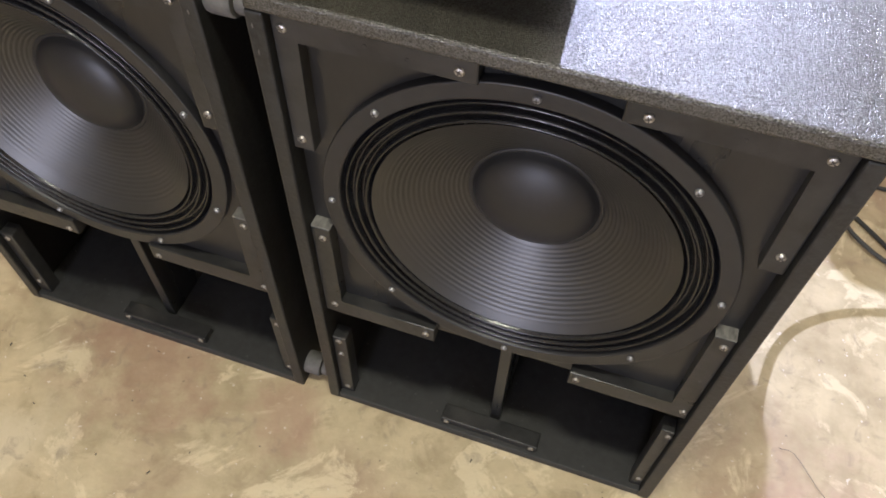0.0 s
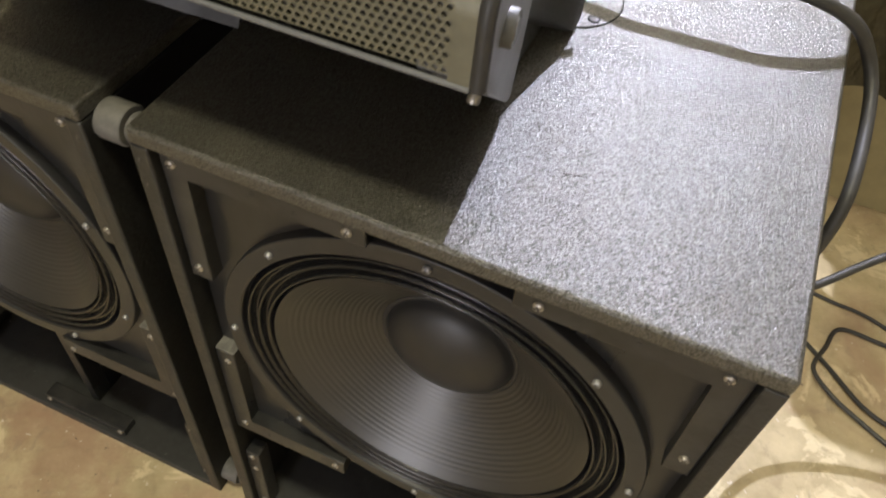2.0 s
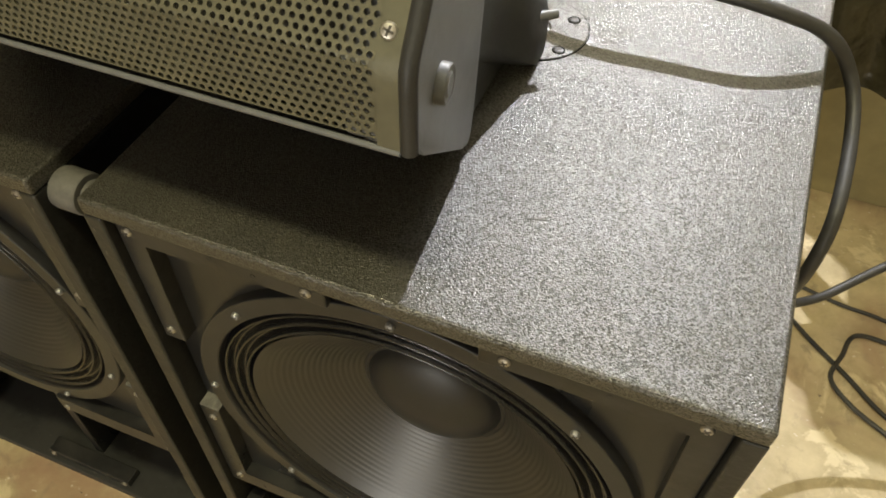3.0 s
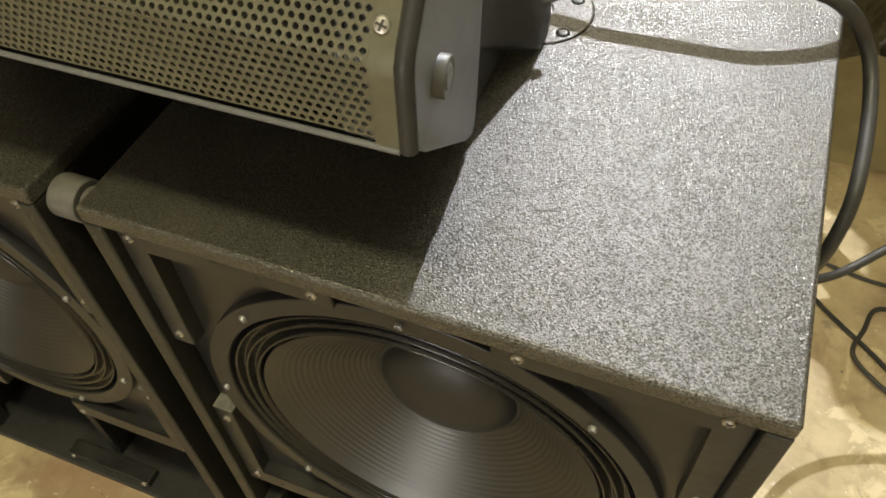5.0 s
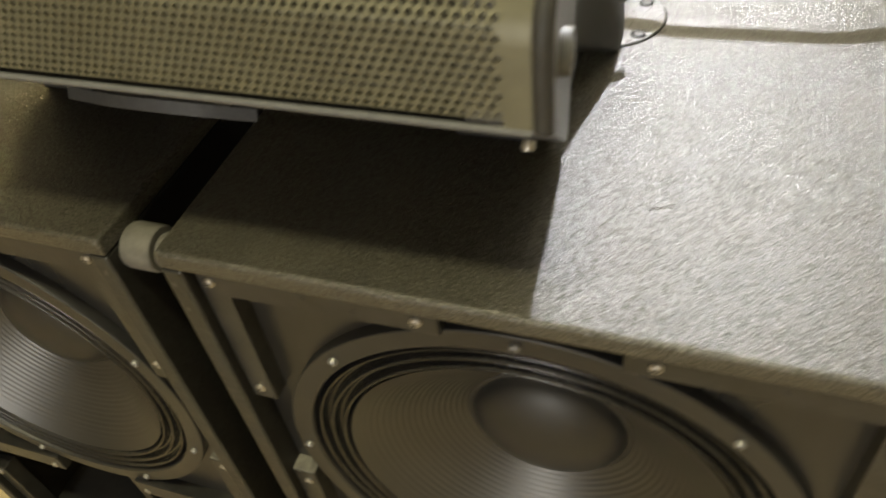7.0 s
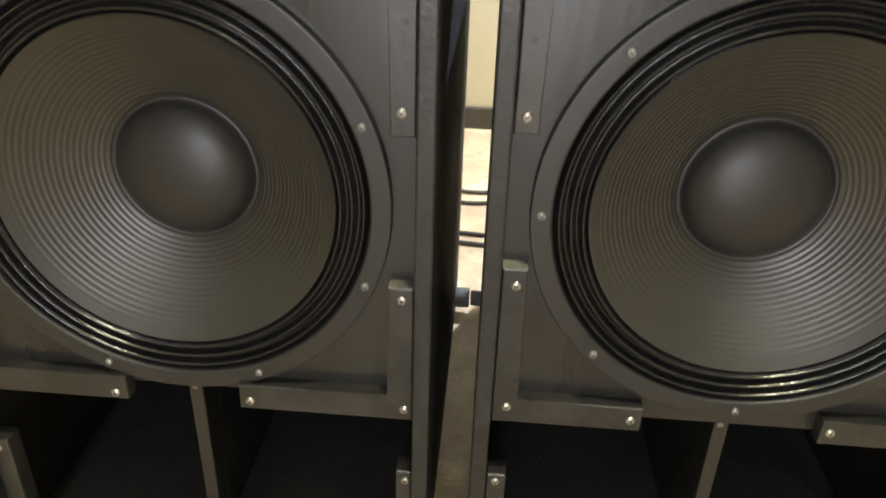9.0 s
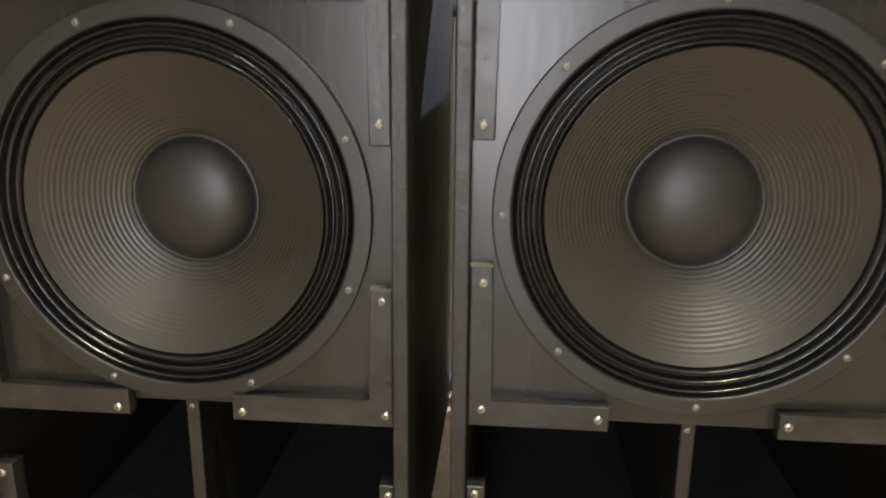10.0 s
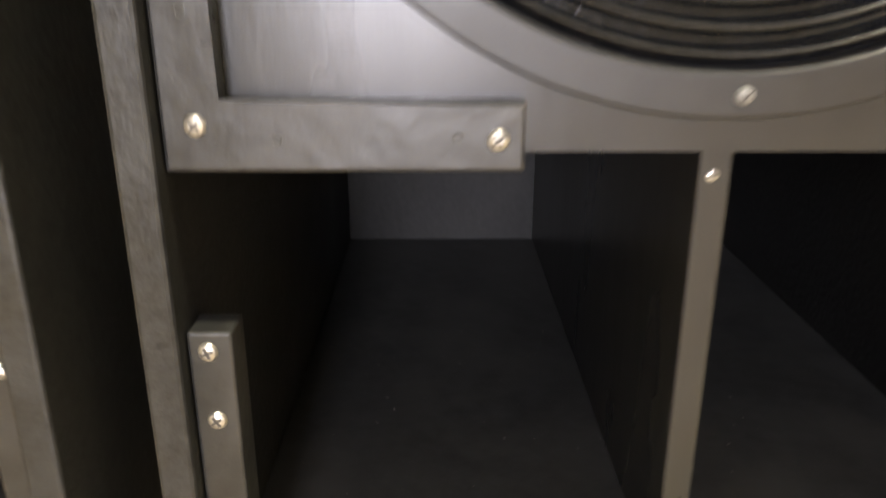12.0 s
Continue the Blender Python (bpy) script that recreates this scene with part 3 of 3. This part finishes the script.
    # dark oval patch behind the right part of the grille
    bm = bmesh.new()
    hub = bm.verts.new(spot(0.215, 0.040, 0.0185))
    rim = []
    for k in range(40):
        a = 2 * math.pi * k / 40
        du, dv = 0.085 * math.cos(a), 0.034 * math.sin(a)
        c, sn = math.cos(radians(28)), math.sin(radians(28))
        rim.append(bm.verts.new(spot(min(0.262, 0.215 + du * c - dv * sn), max(0.004, 0.044 + du * sn + dv * c), 0.0185)))
    for k in range(40):
        bm.faces.new((hub, rim[k], rim[(k + 1) % 40]))
    bmesh.ops.solidify(bm, geom=bm.faces[:], thickness=0.002)
    part("dark_oval", bm, SLOT, root, "dark oval patch behind the grille")
    # flat strap handle below the body and a bright stud
    strap = smooth_line([(-0.170, 0.140, t + 0.024), (-0.085, 0.105, t + 0.050), (-0.020, 0.110, t + 0.046), (0.030, 0.130, t + 0.031)], 8)
    bm = bmesh.new()
    edge = [(bm.verts.new(q + Vector((0, -0.002, -0.005))), bm.verts.new(q + Vector((0, 0.002, 0.005)))) for q in strap]
    for a, b in zip(edge, edge[1:]):
        bm.faces.new((a[0], b[0], b[1], a[1]))
    bmesh.ops.solidify(bm, geom=bm.faces[:], thickness=0.002)
    part("strap_handle", bm, SHELL, root, "flat grey strap handle")
    part("stud", lathe([(0.0055, 0), (0.0062, -0.006), (0.0050, -0.0085), (0, -0.0090)], 16, Matrix.Translation((0.248, 0.146, t + 0.0250)) @ pose(0, 0, 0, 50, 0, 0)), ZINC, root, "bright metal stud", True)
    # round knob on the end
    part("knob", lathe([(0, -0.0085), (0.007, -0.0085), (0.0085, -0.0070), (0.0105, -0.0070), (0.0122, -0.0080), (0.0132, -0.0065), (0.0132, 0.004)], 40,
                       Matrix.Translation((xr - 0.0025, 0.060, t + 0.1555)) @ pose(0, 0, 0, 0, 0, 96)), SHELL, root, "round grey knob", True)
    part("plug", lathe([(0.0, -0.010), (0.0045, -0.010), (0.0052, 0.012), (0, 0.012)], 16, Matrix.Translation((0.289, 0.322, t + 0.048)) @ pose(0, 0, 0, 0, 0, 130)), SHELL, root, "small grey plug", True)
    return root


loudspeaker()

# ---- cables ----
tagged(link_mesh("power_cable", tube([(0.17, 0.48, 0.93), (0.24, 0.445, 0.885), (0.325, 0.417, 0.866), (0.40, 0.411, 0.857), (0.47, 0.411, 0.851), (0.535, 0.424, 0.829), (0.572, 0.430, 0.785),
      (0.588, 0.39, 0.75), (0.590, 0.31, 0.72), (0.589, 0.29, 0.667), (0.590, 0.315, 0.59), (0.602, 0.40, 0.46), (0.628, 0.495, 0.35),
      (0.662, 0.552, 0.31), (0.712, 0.598, 0.300), (0.772, 0.649, 0.33), (0.85, 0.70, 0.39), (0.98, 0.78, 0.55), (1.06, 0.87, 0.82), (1.10, 0.97, 0.975), (1.14, 1.10, 0.965), (1.17, 1.25, 0.962)], 0.0070, 14, 10), CABLE, smooth=True),
       "thick black cable hanging over the subwoofer's edge", "cable")
for pts, r in (
        ([(0.60, 0.98, 0.006), (0.74, 0.80, 0.006), (0.85, 0.70, 0.006), (0.95, 0.62, 0.006), (1.10, 0.60, 0.006)], 0.0045),
        ([(1.10, 0.80, 0.006), (0.96, 0.80, 0.006), (0.87, 0.80, 0.006), (0.845, 0.74, 0.006), (0.826, 0.676, 0.012), (0.86, 0.63, 0.014), (0.92, 0.60, 0.006), (1.05, 0.53, 0.006)], 0.0045),
        ([(0.62, 0.92, 0.005), (0.82, 0.87, 0.005), (0.945, 0.85, 0.005), (1.15, 0.74, 0.005)], 0.004),
        ([(-0.3, 1.25, 0.006), (-0.05, 1.15, 0.006), (0.2, 1.22, 0.006), (0.55, 1.10, 0.006)], 0.005),
        ([(-0.3, 1.33, 0.006), (-0.05, 1.22, 0.006), (0.2, 1.27, 0.006), (0.5, 1.20, 0.006)], 0.005),
        ([(-0.3, 0.98, 0.006), (-0.05, 0.93, 0.006), (0.2, 0.93, 0.006), (0.5, 1.02, 0.006)], 0.005),
        ([(-0.3, 1.02, 0.006), (-0.05, 0.98, 0.006), (0.2, 0.97, 0.006), (0.6, 1.05, 0.006)], 0.005)):
    tagged(link_mesh("floor_cable", tube(pts, r, 8, 8), CABLE, smooth=True), "thin black cable lying loose on the concrete floor", "cable", "loose floor cables")


# ---- things behind ----
def work_table():
    """A plain table behind the subwoofers with a black plastic sheet hanging over its front."""
    root = new("work_table")
    tagged(root, "wooden work table with a black plastic sheet draped over it", "table")
    x0, x1, y0, y1, z = 0.584, 1.45, 1.00, 1.30, 0.95
    part("table_top", box(x0, x1, y0, y1, z - 0.025, z, 0.003), TRIM, root)
    for x in (x0 + 0.03, x1 - 0.08):
        for y in (y0 + 0.03, y1 - 0.07):
            part("leg", box(x, x + 0.045, y, y + 0.045, 0, z - 0.025, 0.002), TRIM, root)
    part("back_panel", box(x0 + 0.003, x1 - 0.003, y1 - 0.105, y1 - 0.090, 0.0, z - 0.025, 0.002), BOARD, root, "plain olive-brown back board")
    bm = bmesh.new()
    nu, nv = 90, 40
    grid = []
    for i in range(nu + 1):
        col = []
        for j in range(nv + 1):
            u, v = i / nu, j / nv
            x = x0 - 0.012 + (x1 - x0 + 0.024) * u
            drop = 0.47 + 0.05 * math.sin(5.0 * u + 0.6) + 0.03 * noise.noise((u * 9, 0, 3))
            if v < 0.3:
                p = Vector((x, y1 - (y1 - y0 + 0.004) * v / 0.3, z + 0.003))
            else:
                w = (v - 0.3) / 0.7
                wave = 0.030 * w * math.sin(u * 34 + 3 * noise.noise((u * 4, w * 2, 1))) + 0.02 * noise.noise((u * 14, w * 6, 7)) * min(1, 3 * w)
                p = Vector((x + 0.012 * noise.noise((u * 8, w * 5, 2)), y0 - 0.006 - 0.032 * w - wave * 0.6 - 0.02 * w, z + 0.003 - drop * w))
            col.append(bm.verts.new(p))
        grid.append(col)
    for i in range(nu):
        for j in range(nv):
            bm.faces.new((grid[i][j], grid[i + 1][j], grid[i + 1][j + 1], grid[i][j + 1]))
    bmesh.ops.solidify(bm, geom=bm.faces[:], thickness=0.0008)
    sheet = link_mesh("plastic_sheet", bm, BAG, None, "", True)
    tagged(sheet, "crumpled shiny black plastic sheet hanging over the table", "plastic sheet")
    return root


work_table()
tagged(link_mesh("wall_post", box(0.42, 0.50, PART_Y - 0.05, PART_Y - 0.0, 0.07, 1.6, 0.004), TRIM), "brown wooden post against the cream partition", "post")
tagged(link_mesh("wire_scrap", tube([(0.735, 0.155, 0.003), (0.760, 0.150, 0.006), (0.800, 0.105, 0.004), (0.835, 0.070, 0.003)], 0.00045, 6, 6), FLANGE, smooth=True),
       "thin bent wire scrap lying on the concrete floor", "wire")


# small dark chips and crumbs on the floor in front
def crumbs():
    bm = bmesh.new()
    rnd = random.Random(5)
    for k in range(70):
        x, y, r = rnd.uniform(-0.9, 1.1), rnd.uniform(-0.55, -0.01), rnd.uniform(0.0006, 0.0020)
        a = rnd.uniform(0, 3.14)
        q = bmesh.ops.create_cube(bm, size=1)["verts"]
        m = Matrix.Translation((x, y, r * 0.4)) @ pose(0, 0, 0, 0, 0, math.degrees(a)) @ Matrix.Diagonal((r * rnd.uniform(1, 4), r, r * 0.8, 1))
        bmesh.ops.transform(bm, matrix=m, verts=q)
    return bm


tagged(link_mesh("floor_crumbs", crumbs(), SLOT), "small dark crumbs and chips on the concrete", "debris", kind="stuff")
